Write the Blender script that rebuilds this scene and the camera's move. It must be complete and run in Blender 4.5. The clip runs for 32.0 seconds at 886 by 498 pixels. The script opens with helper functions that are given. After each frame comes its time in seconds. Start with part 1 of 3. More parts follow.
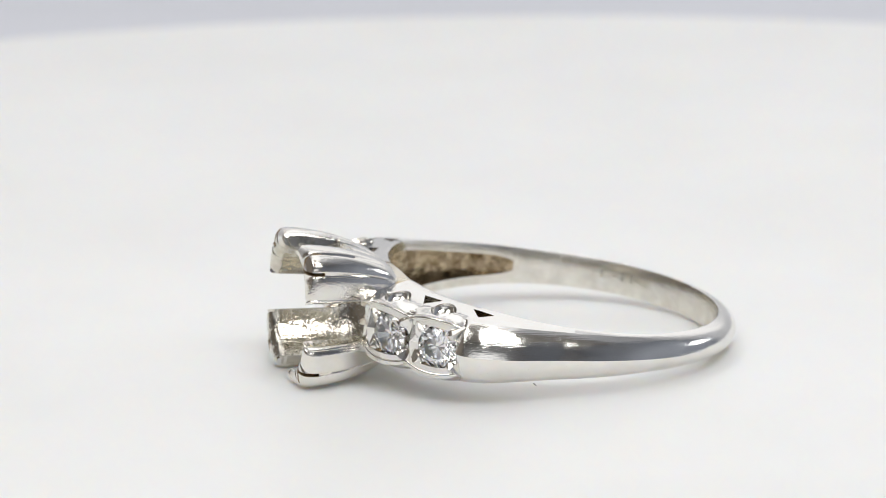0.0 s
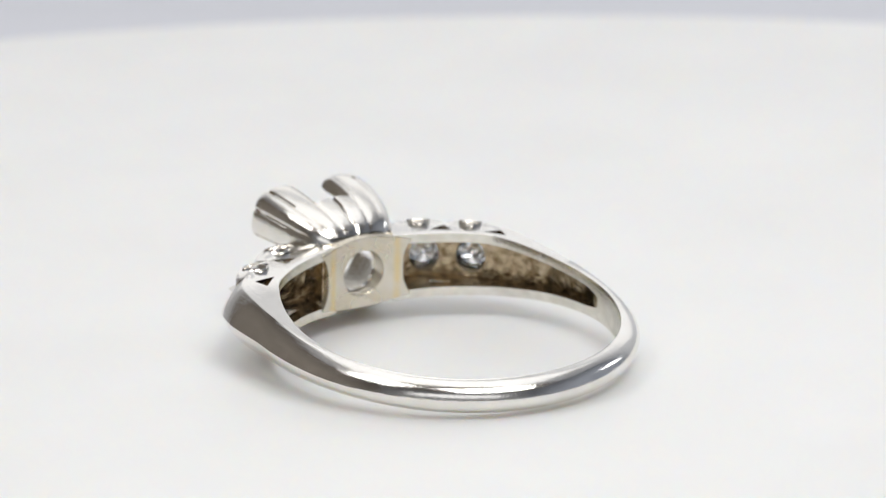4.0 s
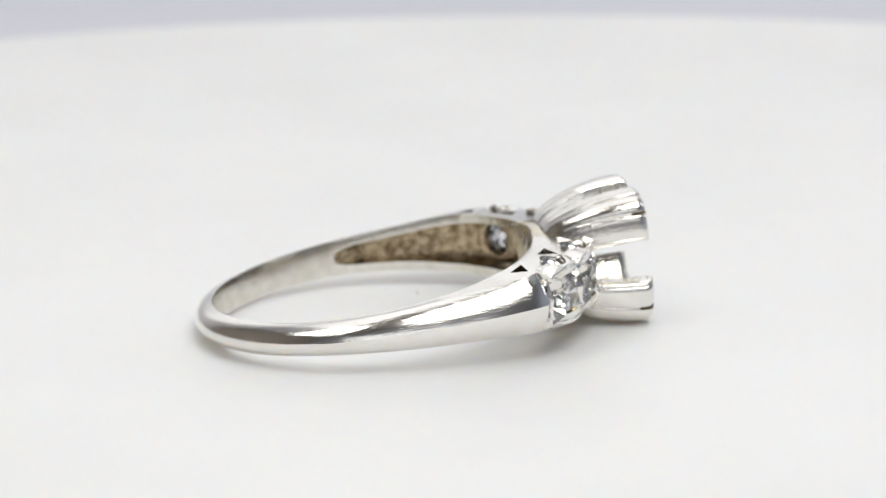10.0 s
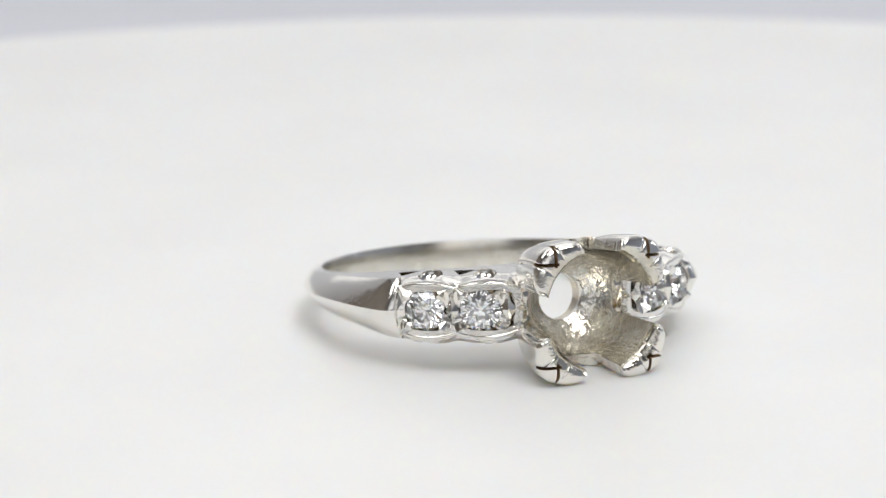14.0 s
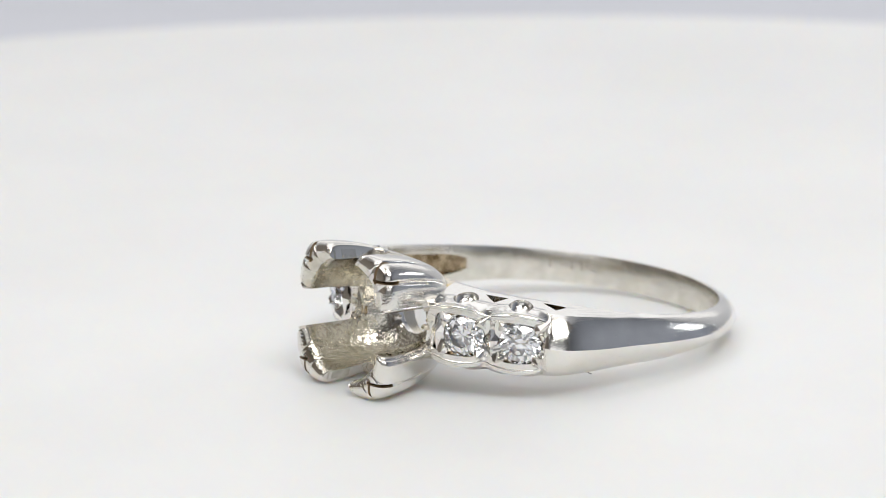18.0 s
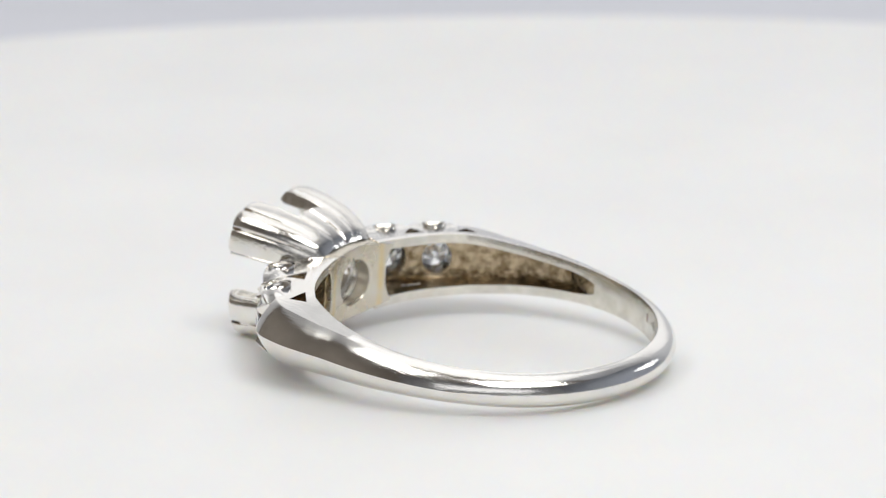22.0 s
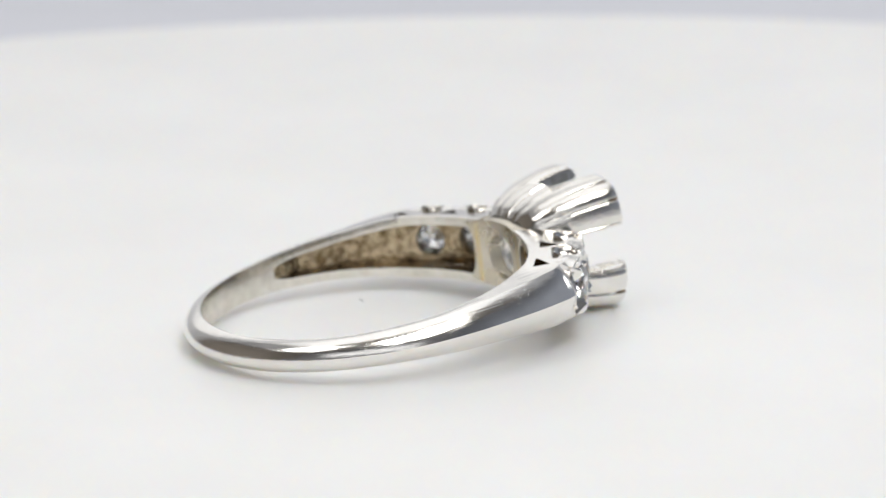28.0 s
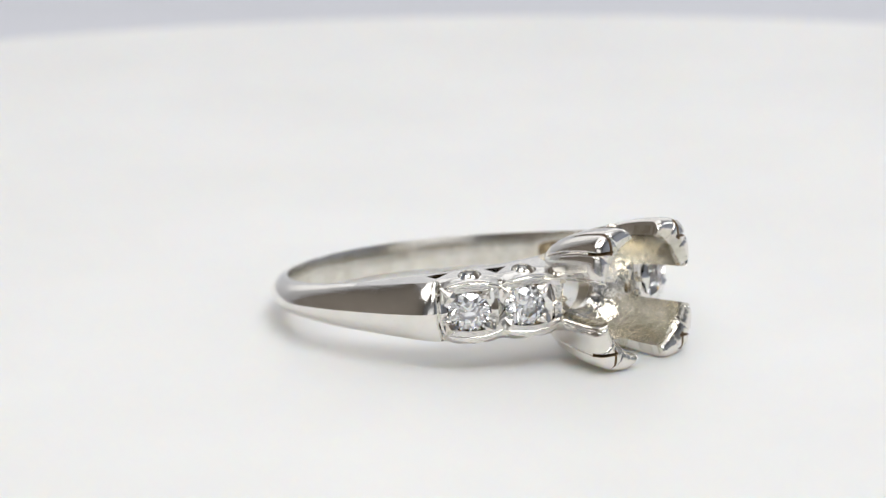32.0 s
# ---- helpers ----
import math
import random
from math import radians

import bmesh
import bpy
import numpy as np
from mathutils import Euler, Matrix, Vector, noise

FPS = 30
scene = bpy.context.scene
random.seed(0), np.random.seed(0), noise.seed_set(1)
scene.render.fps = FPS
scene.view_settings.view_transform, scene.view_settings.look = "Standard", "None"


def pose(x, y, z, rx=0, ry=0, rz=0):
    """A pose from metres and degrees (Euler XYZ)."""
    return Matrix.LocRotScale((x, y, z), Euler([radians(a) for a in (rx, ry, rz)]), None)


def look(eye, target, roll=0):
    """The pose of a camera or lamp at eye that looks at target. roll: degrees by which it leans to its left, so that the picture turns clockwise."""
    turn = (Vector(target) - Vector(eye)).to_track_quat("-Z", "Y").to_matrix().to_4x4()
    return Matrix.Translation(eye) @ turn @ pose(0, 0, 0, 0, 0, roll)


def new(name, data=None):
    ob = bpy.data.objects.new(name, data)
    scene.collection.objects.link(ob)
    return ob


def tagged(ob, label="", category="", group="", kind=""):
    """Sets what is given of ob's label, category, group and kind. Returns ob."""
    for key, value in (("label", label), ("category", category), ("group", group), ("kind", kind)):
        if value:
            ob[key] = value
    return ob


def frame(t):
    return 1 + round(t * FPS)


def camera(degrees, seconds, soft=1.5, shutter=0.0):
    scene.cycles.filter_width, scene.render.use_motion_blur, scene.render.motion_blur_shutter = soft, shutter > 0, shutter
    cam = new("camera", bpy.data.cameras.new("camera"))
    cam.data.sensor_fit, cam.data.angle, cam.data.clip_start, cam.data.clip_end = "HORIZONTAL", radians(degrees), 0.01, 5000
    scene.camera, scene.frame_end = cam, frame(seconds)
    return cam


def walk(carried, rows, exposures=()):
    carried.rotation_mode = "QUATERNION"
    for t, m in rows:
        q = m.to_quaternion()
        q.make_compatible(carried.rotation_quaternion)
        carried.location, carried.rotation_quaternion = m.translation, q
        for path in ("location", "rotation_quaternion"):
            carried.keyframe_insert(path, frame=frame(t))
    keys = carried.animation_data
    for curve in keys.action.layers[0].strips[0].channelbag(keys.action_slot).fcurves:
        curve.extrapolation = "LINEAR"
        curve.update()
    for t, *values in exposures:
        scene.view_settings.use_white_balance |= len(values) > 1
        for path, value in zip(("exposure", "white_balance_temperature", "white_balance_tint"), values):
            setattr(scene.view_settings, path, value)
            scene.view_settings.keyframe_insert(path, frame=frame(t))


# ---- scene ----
from mathutils.geometry import delaunay_2d_cdt

cam = camera(16.23, 32.0, soft=0.75)
EYE = (0.0, -0.15324, 0.04441)
walk(cam, [(t, look(EYE, (EYE[0] - math.sin(radians(0.3008)) * math.cos(radians(14.513)),
                          EYE[1] + math.cos(radians(0.3008)) * math.cos(radians(14.513)),
                          EYE[2] - math.sin(radians(14.513))), -0.985)) for t in (0.0, 32.0)])
cam.data.dof.use_dof = True
cam.data.dof.focus_distance = 0.148
cam.data.dof.aperture_fstop = 76.0

# one turn of the table takes 19.09 s, clockwise seen from above
TURN = 360 / 19.09
SEAT = Matrix(((-0.93835, 0.3267, 0.11293, 0.0045258), (-0.32752, -0.94477, 0.01175, -0.0015911),
               (0.11053, -0.02596, 0.99354, 0.0021400), (0, 0, 0, 1)))

# ---- world and light ----
world = bpy.data.worlds.new("world")
scene.world = world
world.use_nodes = True
wn = world.node_tree.nodes
wn["Background"].inputs["Color"].default_value = (0.55, 0.63, 0.78, 1)
wn["Background"].inputs["Strength"].default_value = 0.25
scene.view_settings.exposure = 0.0


def area(name, eye, target, w, h, power, color):
    data = bpy.data.lights.new(name, "AREA")
    data.shape, data.size, data.size_y, data.energy, data.color = "RECTANGLE", w, h, power, color
    ob = new(name, data)
    ob.matrix_world = look(eye, target)
    return ob


area("left_softbox", (-0.296, -0.185, 0.519), (0, 0, 0.0), 0.25, 0.225, 0.70, (0.997, 0.998, 0.988))
area("right_softbox", (0.165, -0.287, 0.530), (0, 0, 0.0), 0.34, 0.24, 2.07, (0.997, 0.998, 0.988))
# added overhead fill, softens the ring's broad shadow on the table
area("ceiling_fill", (0.0, 0.15, 0.55), (0, 0.1501, 0.0), 0.55, 0.50, 0.70, (1.0, 0.995, 0.985))
# added fill panel at the back, brightens the gallery plates and prongs
area("rear_fill", (0.0, 0.40, 0.17), (0, 0, 0.0), 0.60, 0.26, 0.21, (1.0, 0.985, 0.96))
# added fill from behind the camera, lifts the shade under the ring
area("front_fill", (0.0, -0.50, 0.22), (0, 0, 0.0), 0.50, 0.18, 0.22, (0.97, 0.98, 1.0))
area("window_light", (0.595, 0.242, 0.248), (0, 0, 0.0), 0.13, 0.10, 0.30, (0.95, 0.98, 1.0))


# ---- materials ----
def material(name):
    m = bpy.data.materials.new(name)
    m.use_nodes = True
    return m, m.node_tree.nodes, m.node_tree.links, m.node_tree.nodes["Principled BSDF"]


def varied(name, c1, c2, scale, rough1, rough2, metal=0.0, bump=0.0, bump_scale=None, stretch=(1, 1, 1), detail=6.0):
    """Two colours and two roughnesses mixed by noise at a real size, with fine relief."""
    m, n, l, b = material(name)
    tc = n.new("ShaderNodeTexCoord")
    mp = n.new("ShaderNodeMapping")
    mp.inputs["Scale"].default_value = stretch
    l.new(tc.outputs["Object"], mp.inputs["Vector"])
    tex = n.new("ShaderNodeTexNoise")
    tex.inputs["Scale"].default_value, tex.inputs["Detail"].default_value = scale, detail
    l.new(mp.outputs["Vector"], tex.inputs["Vector"])
    ramp = n.new("ShaderNodeValToRGB")
    ramp.color_ramp.elements[0].position, ramp.color_ramp.elements[1].position = 0.35, 0.65
    ramp.color_ramp.elements[0].color, ramp.color_ramp.elements[1].color = (*c1, 1), (*c2, 1)
    l.new(tex.outputs["Fac"], ramp.inputs["Fac"])
    l.new(ramp.outputs["Color"], b.inputs["Base Color"])
    mr = n.new("ShaderNodeMapRange")
    mr.inputs["To Min"].default_value, mr.inputs["To Max"].default_value = rough1, rough2
    l.new(tex.outputs["Fac"], mr.inputs["Value"])
    l.new(mr.outputs["Result"], b.inputs["Roughness"])
    b.inputs["Metallic"].default_value = metal
    if bump:
        t2 = n.new("ShaderNodeTexNoise")
        t2.inputs["Scale"].default_value, t2.inputs["Detail"].default_value = bump_scale or scale * 4, 8.0
        l.new(mp.outputs["Vector"], t2.inputs["Vector"])
        bp = n.new("ShaderNodeBump")
        bp.inputs["Strength"].default_value, bp.inputs["Distance"].default_value = bump, 0.0001
        l.new(t2.outputs["Fac"], bp.inputs["Height"])
        l.new(bp.outputs["Normal"], b.inputs["Normal"])
    return m


GOLD = varied("polished_white_gold", (0.83, 0.81, 0.77), (0.88, 0.86, 0.825), 900, 0.09, 0.17, 1.0, 0.0)


def scratches(m, strength):
    """Fine polishing scratches in two directions and a slow waviness."""
    n, l = m.node_tree.nodes, m.node_tree.links
    tc = n.new("ShaderNodeTexCoord")
    total = None
    for turn, size, wide in ((0.5, 9000, 0.06), (2.2, 12000, 0.05), (0.0, 420, 1.0)):
        mp = n.new("ShaderNodeMapping")
        mp.inputs["Rotation"].default_value = (turn * 0.4, turn * 0.7, turn)
        mp.inputs["Scale"].default_value = (wide, 1, 1)
        l.new(tc.outputs["Object"], mp.inputs["Vector"])
        tex = n.new("ShaderNodeTexNoise")
        tex.inputs["Scale"].default_value, tex.inputs["Detail"].default_value = size, 3.0
        l.new(mp.outputs["Vector"], tex.inputs["Vector"])
        if total is None:
            total = tex.outputs["Fac"]
        else:
            add = n.new("ShaderNodeMath")
            l.new(total, add.inputs[0])
            l.new(tex.outputs["Fac"], add.inputs[1])
            total = add.outputs[0]
    # sparse specks and nicks, in patches
    masks = []
    for size, low, high in ((16000, 0.60, 0.70), (700, 0.48, 0.62)):
        tex, ramp = n.new("ShaderNodeTexNoise"), n.new("ShaderNodeMapRange")
        tex.inputs["Scale"].default_value, tex.inputs["Detail"].default_value = size, 2.0
        l.new(tc.outputs["Object"], tex.inputs["Vector"])
        ramp.inputs["From Min"].default_value, ramp.inputs["From Max"].default_value = low, high
        l.new(tex.outputs["Fac"], ramp.inputs["Value"])
        masks.append(ramp.outputs[0])
    mul, add = n.new("ShaderNodeMath"), n.new("ShaderNodeMath")
    mul.operation, add.operation = "MULTIPLY", "MULTIPLY_ADD"
    l.new(masks[0], mul.inputs[0])
    l.new(masks[1], mul.inputs[1])
    l.new(mul.outputs[0], add.inputs[0])
    add.inputs[1].default_value = -0.35
    l.new(total, add.inputs[2])
    total = add.outputs[0]
    bp = n.new("ShaderNodeBump")
    bp.inputs["Strength"].default_value, bp.inputs["Distance"].default_value = strength, 0.00002
    l.new(total, bp.inputs["Height"])
    l.new(bp.outputs["Normal"], n["Principled BSDF"].inputs["Normal"])


scratches(GOLD, 0.30)
BRUSHED = varied("filed_white_gold", (0.58, 0.55, 0.475), (0.78, 0.75, 0.68), 1500, 0.06, 0.13, 1.0, 0.0)


def file_marks(m, strength, share):
    """Round file marks about the setting's axis, which runs along x, broken by noise."""
    n, l = m.node_tree.nodes, m.node_tree.links
    b = n["Principled BSDF"]
    tc = n.new("ShaderNodeTexCoord")
    sep = n.new("ShaderNodeSeparateXYZ")
    l.new(tc.outputs["Object"], sep.inputs[0])
    comb = n.new("ShaderNodeCombineXYZ")
    l.new(sep.outputs["Y"], comb.inputs["Y"])
    l.new(sep.outputs["Z"], comb.inputs["Z"])
    ln = n.new("ShaderNodeVectorMath")
    ln.operation = "LENGTH"
    l.new(comb.outputs[0], ln.inputs[0])
    at = n.new("ShaderNodeMath")
    at.operation = "ARCTAN2"
    l.new(sep.outputs["Y"], at.inputs[0])
    l.new(sep.outputs["Z"], at.inputs[1])
    small = n.new("ShaderNodeMath")
    small.operation, small.inputs[1].default_value = "MULTIPLY", 0.0004
    l.new(at.outputs[0], small.inputs[0])
    vec = n.new("ShaderNodeCombineXYZ")
    l.new(sep.outputs["X"], vec.inputs["X"])
    l.new(ln.outputs["Value"], vec.inputs["Y"])
    l.new(small.outputs[0], vec.inputs["Z"])
    tex = n.new("ShaderNodeTexNoise")
    tex.inputs["Scale"].default_value, tex.inputs["Detail"].default_value = 5200, 3.0
    l.new(vec.outputs[0], tex.inputs["Vector"])
    pits = n.new("ShaderNodeTexNoise")
    pits.inputs["Scale"].default_value, pits.inputs["Detail"].default_value = 5200, 2.5
    l.new(tc.outputs["Object"], pits.inputs["Vector"])
    both = n.new("ShaderNodeMath")
    both.operation, both.inputs[1].default_value = "MULTIPLY_ADD", share
    l.new(tex.outputs["Fac"], both.inputs[0])
    l.new(pits.outputs["Fac"], both.inputs[2])
    bp = n.new("ShaderNodeBump")
    bp.inputs["Strength"].default_value, bp.inputs["Distance"].default_value = strength, 0.00008
    l.new(both.outputs[0], bp.inputs["Height"])
    l.new(bp.outputs["Normal"], b.inputs["Normal"])


file_marks(BRUSHED, 0.46, 0.45)
FLUTED = varied("satin_white_gold", (0.82, 0.795, 0.745), (0.88, 0.855, 0.81), 1200, 0.07, 0.15, 1.0, 0.14, 9000)
CUPIN = varied("lathe_marked_white_gold", (0.66, 0.63, 0.56), (0.85, 0.82, 0.76), 1500, 0.06, 0.13, 1.0, 0.0)
file_marks(CUPIN, 0.40, 1.0)
ci = CUPIN.node_tree
ct = ci.nodes.new("ShaderNodeTangent")
ct.direction_type, ct.axis = "RADIAL", "X"
ci.links.new(ct.outputs[0], ci.nodes["Principled BSDF"].inputs["Tangent"])
ci.nodes["Principled BSDF"].inputs["Anisotropic"].default_value = 0.5
GRIME = varied("tarnished_channel", (0.19, 0.135, 0.075), (0.56, 0.455, 0.31), 2200, 0.06, 0.24, 0.95, 0.6, 3000)
INSIDE = varied("worn_white_gold", (0.70, 0.675, 0.61), (0.84, 0.815, 0.755), 1600, 0.14, 0.26, 1.0, 0.15, 6000)
SOLDER = varied("creamy_solder", (0.68, 0.62, 0.50), (0.76, 0.715, 0.63), 500, 0.22, 0.34, 0.85, 0.2, 3000)


def seams(m):
    """Yellow stain of solder along the two upright edges of the base plate."""
    n, l = m.node_tree.nodes, m.node_tree.links
    b = n["Principled BSDF"]
    old = b.inputs["Base Color"].links[0].from_socket
    tc, sep, ab, mr, mix = (n.new("ShaderNode" + k) for k in ("TexCoord", "SeparateXYZ", "Math", "MapRange", "MixRGB"))
    ab.operation = "ABSOLUTE"
    l.new(tc.outputs["Object"], sep.inputs[0])
    l.new(sep.outputs["Y"], ab.inputs[0])
    off, far = n.new("ShaderNodeMath"), n.new("ShaderNodeMath")
    off.operation, off.inputs[1].default_value, far.operation = "SUBTRACT", 0.00195, "ABSOLUTE"
    l.new(ab.outputs[0], off.inputs[0])
    l.new(off.outputs[0], far.inputs[0])
    l.new(far.outputs[0], mr.inputs["Value"])
    mr.inputs["From Min"].default_value, mr.inputs["From Max"].default_value = 0.00004, 0.00028
    mr.inputs["To Min"].default_value, mr.inputs["To Max"].default_value = 1.0, 0.0
    patchy, cutm = n.new("ShaderNodeTexNoise"), n.new("ShaderNodeMath")
    patchy.inputs["Scale"].default_value, patchy.inputs["Detail"].default_value = 1800, 3.0
    l.new(tc.outputs["Object"], patchy.inputs["Vector"])
    cutm.operation = "MULTIPLY"
    l.new(patchy.outputs["Fac"], cutm.inputs[0])
    l.new(mr.outputs[0], cutm.inputs[1])
    l.new(cutm.outputs[0], mix.inputs[0])
    l.new(old, mix.inputs[1])
    mix.inputs[2].default_value = (0.80, 0.62, 0.26, 1)
    l.new(mix.outputs[0], b.inputs["Base Color"])


seams(SOLDER)
TABLE = varied("white_turntable_plastic", (0.80, 0.80, 0.793), (0.83, 0.83, 0.823), 60, 0.42, 0.5, 0.0, 0.02, 3000)
TENT = varied("white_tent_cloth", (0.83, 0.83, 0.83), (0.87, 0.87, 0.865), 20, 0.8, 0.9)
HAZE = varied("unseen_grey_backdrop", (0.78, 0.785, 0.80), (0.82, 0.825, 0.84), 10, 0.8, 0.9)
# DIM, WARM and BLUE: unseen walls, toned for dark reflections in the ring
DIM = varied("unseen_grey_wall", (0.30, 0.30, 0.30), (0.36, 0.36, 0.36), 10, 0.8, 0.9)
WARM = varied("unseen_warm_wall", (0.24, 0.205, 0.17), (0.29, 0.255, 0.215), 10, 0.8, 0.9)
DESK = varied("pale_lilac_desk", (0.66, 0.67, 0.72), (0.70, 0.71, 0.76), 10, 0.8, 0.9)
BLUE = varied("unseen_blue_grey_wall", (0.34, 0.37, 0.43), (0.39, 0.42, 0.48), 10, 0.8, 0.9)
STAMP = varied("struck_mark", (0.38, 0.355, 0.31), (0.58, 0.55, 0.49), 2500, 0.3, 0.5, 0.9)
LINT = varied("grey_lint", (0.33, 0.33, 0.33), (0.45, 0.45, 0.45), 3000, 0.8, 0.9)
DARK = varied("blackened_slit", (0.24, 0.165, 0.095), (0.42, 0.31, 0.19), 3000, 0.6, 0.8, 0.3)
tb = TABLE.node_tree.nodes["Principled BSDF"]
tb.inputs["Subsurface Weight"].default_value = 0.5
tb.inputs["Subsurface Radius"].default_value = (1.0, 0.82, 0.60)
tb.inputs["Subsurface Scale"].default_value = 0.005
DIAMOND, dn, dl, db = material("diamond")
db.inputs["Base Color"].default_value = (1, 1, 1, 1)
db.inputs["Roughness"].default_value = 0.0
db.inputs["IOR"].default_value = 2.417
db.inputs["Transmission Weight"].default_value = 1.0


# ---- building helpers; ring work is in millimetres ----
MM = 0.001


def mesh_of(name, verts, faces, mat, smooth=None, scale=MM, clean=True):
    me = bpy.data.meshes.new(name)
    me.from_pydata([(x * scale, y * scale, z * scale) for x, y, z in verts], [], faces)
    bm = bmesh.new()
    bm.from_mesh(me)
    if clean:
        bmesh.ops.remove_doubles(bm, verts=bm.verts, dist=1e-7)
        bmesh.ops.dissolve_degenerate(bm, edges=bm.edges, dist=1e-8)
    bmesh.ops.recalc_face_normals(bm, faces=bm.faces)
    bm.to_mesh(me)
    bm.free()
    me.materials.append(mat)
    if smooth is not None:
        for p in me.polygons:
            p.use_smooth = True
        me.set_sharp_from_angle(angle=radians(smooth))
    return me


def part(name, me, parent, label=""):
    ob = new(name, me)
    ob.parent = parent
    if label:
        tagged(ob, label)
    return ob


def smooth01(x):
    x = min(1.0, max(0.0, x))
    return x * x * (3 - 2 * x)


def lerp_table(table, x):
    """Value at x of a short table of (x, value), as a smooth curve through its rows."""
    if x <= table[0][0]:
        return table[0][1]
    for k in range(len(table) - 1):
        (a, va), (b, vb) = table[k], table[k + 1]
        if x <= b:
            slope = (vb - va) / (b - a)
            pa = table[k - 1] if k else None
            pb = table[k + 2] if k + 2 < len(table) else None
            ma = (vb - pa[1]) / (b - pa[0]) if pa else slope
            mb = (pb[1] - va) / (pb[0] - a) if pb else (0.0 if b == 180 else slope)
            t = (x - a) / (b - a)
            return ((2 * t ** 3 - 3 * t ** 2 + 1) * va + (t ** 3 - 2 * t ** 2 + t) * (b - a) * ma
                    + (3 * t ** 2 - 2 * t ** 3) * vb + (t ** 3 - t ** 2) * (b - a) * mb)
    return table[-1][1]


def slab(outer, holes, place, thick, grid=0.0):
    """A plate with holes: loops of (u, v), place(u, v, w) to 3D, w from 0 down to -thick."""
    loops = [outer] + holes
    flat = [p for lp in loops for p in lp]
    def inside(p, lp):
        hit = False
        for (ax, ay), (bx, by) in zip(lp, lp[1:] + lp[:1]):
            if (ay > p[1]) != (by > p[1]) and p[0] < (bx - ax) * (p[1] - ay) / (by - ay) + ax:
                hit = not hit
        return hit

    edges, start = [], 0
    for lp in loops:
        edges += [(start + i, start + (i + 1) % len(lp)) for i in range(len(lp))]
        start += len(lp)
    if grid:
        us, vs = [p[0] for p in outer], [p[1] for p in outer]
        for i in range(int((max(us) - min(us)) / grid)):
            for j in range(int((max(vs) - min(vs)) / grid)):
                p = (min(us) + grid * (i + 0.5), min(vs) + grid * (j + 0.5))
                near = min(math.hypot(p[0] - a, p[1] - b) for a, b in flat[:start])
                if near > grid * 0.55 and inside(p, outer) and not any(inside(p, h) for h in holes):
                    flat.append(p)
    k = len(flat)
    _, _, tris, _, _, _ = delaunay_2d_cdt([Vector(p) for p in flat], edges, [], 0, 1e-9)

    kept = []
    for t in tris:
        c = (sum(flat[i][0] for i in t) / 3, sum(flat[i][1] for i in t) / 3)
        if inside(c, outer) and not any(inside(c, h) for h in holes):
            kept.append(tuple(t))
    verts = [place(u, v, 0) for u, v in flat] + [place(u, v, -thick) for u, v in flat]
    faces = kept + [tuple(i + k for i in reversed(t)) for t in kept]
    at = 0
    for lp in loops:
        for i in range(len(lp)):
            a, b = at + i, at + (i + 1) % len(lp)
            faces.append((a, b, b + k, a + k))
        at += len(lp)
    return verts, faces


def bevelled(ob, width, segments=2, angle=30):
    md = ob.modifiers.new("bevel", "BEVEL")
    md.width, md.segments, md.limit_method, md.angle_limit = width, segments, "ANGLE", radians(angle)
    return ob


# ---- setting ----
def disc(name, radius, top, depth, mat, rim=0.002):
    verts, faces, n = [], [], 128
    prof = [(0.0, top), (radius - rim, top)]
    prof += [(radius - rim + rim * math.sin(a), top - rim + rim * math.cos(a)) for a in (0.4, 0.8, 1.2, math.pi / 2)]
    prof += [(radius, top - depth), (0.0, top - depth)]
    for r, z in prof:
        for i in range(n):
            a = 2 * math.pi * i / n
            verts.append((r * math.cos(a), r * math.sin(a), z))
    for j in range(len(prof) - 1):
        for i in range(n):
            faces.append((j * n + i, j * n + (i + 1) % n, (j + 1) * n + (i + 1) % n, (j + 1) * n + i))
    return mesh_of(name, verts, faces, mat, 40, 1.0)


turntable = new("turntable")
tagged(turntable, "smooth white plastic display turntable, slowly turning", "turntable")
part("plate", disc("plate", 0.0968, 0.0, 0.012, TABLE, 0.004), turntable)
part("base", disc("base", 0.085, -0.0125, 0.020, TABLE), turntable)


def box(name, x0, x1, y0, y1, z0, z1, mat, label, kind="structure"):
    v = [(x, y, z) for x in (x0, x1) for y in (y0, y1) for z in (z0, z1)]
    f = [(0, 1, 3, 2), (4, 6, 7, 5), (0, 4, 5, 1), (2, 3, 7, 6), (0, 2, 6, 4), (1, 5, 7, 3)]
    return tagged(new(name, mesh_of(name, v, f, mat, None, 1.0)), label, kind=kind)


box("floor", -0.6, 0.6, -0.6, 0.6, -0.0425, -0.0325, DESK, "pale grey desk under the turntable")
# unseen enclosure, added to shape what the polished ring reflects
box("unseen_wall_back", -0.6, 0.6, 0.42, 0.44, -0.0325, 0.66, HAZE, "unseen white wall behind the turntable, added to brighten reflections")
box("unseen_wall_left", -0.62, -0.6, -0.62, 0.62, -0.0325, 0.66, WARM, "unseen dim warm grey side wall, added for dark reflections in the ring")
box("unseen_wall_front", -0.6, 0.6, -0.62, -0.6, -0.0325, 0.66, DIM, "unseen dim grey wall behind the camera, added for dark reflections")
box("unseen_wall_right", 0.6, 0.62, -0.62, 0.62, -0.0325, 0.66, BLUE, "unseen dim blue-grey side wall, added for cool reflections in the ring")
box("ceiling", -0.62, 0.62, -0.08, 0.62, 0.66, 0.68, TENT, "unseen plain white ceiling, added to bounce light")
box("unseen_ceiling_front", -0.62, 0.62, -0.62, -0.08, 0.66, 0.68, WARM, "unseen dim warm grey panel overhead in front, added for dark reflections")

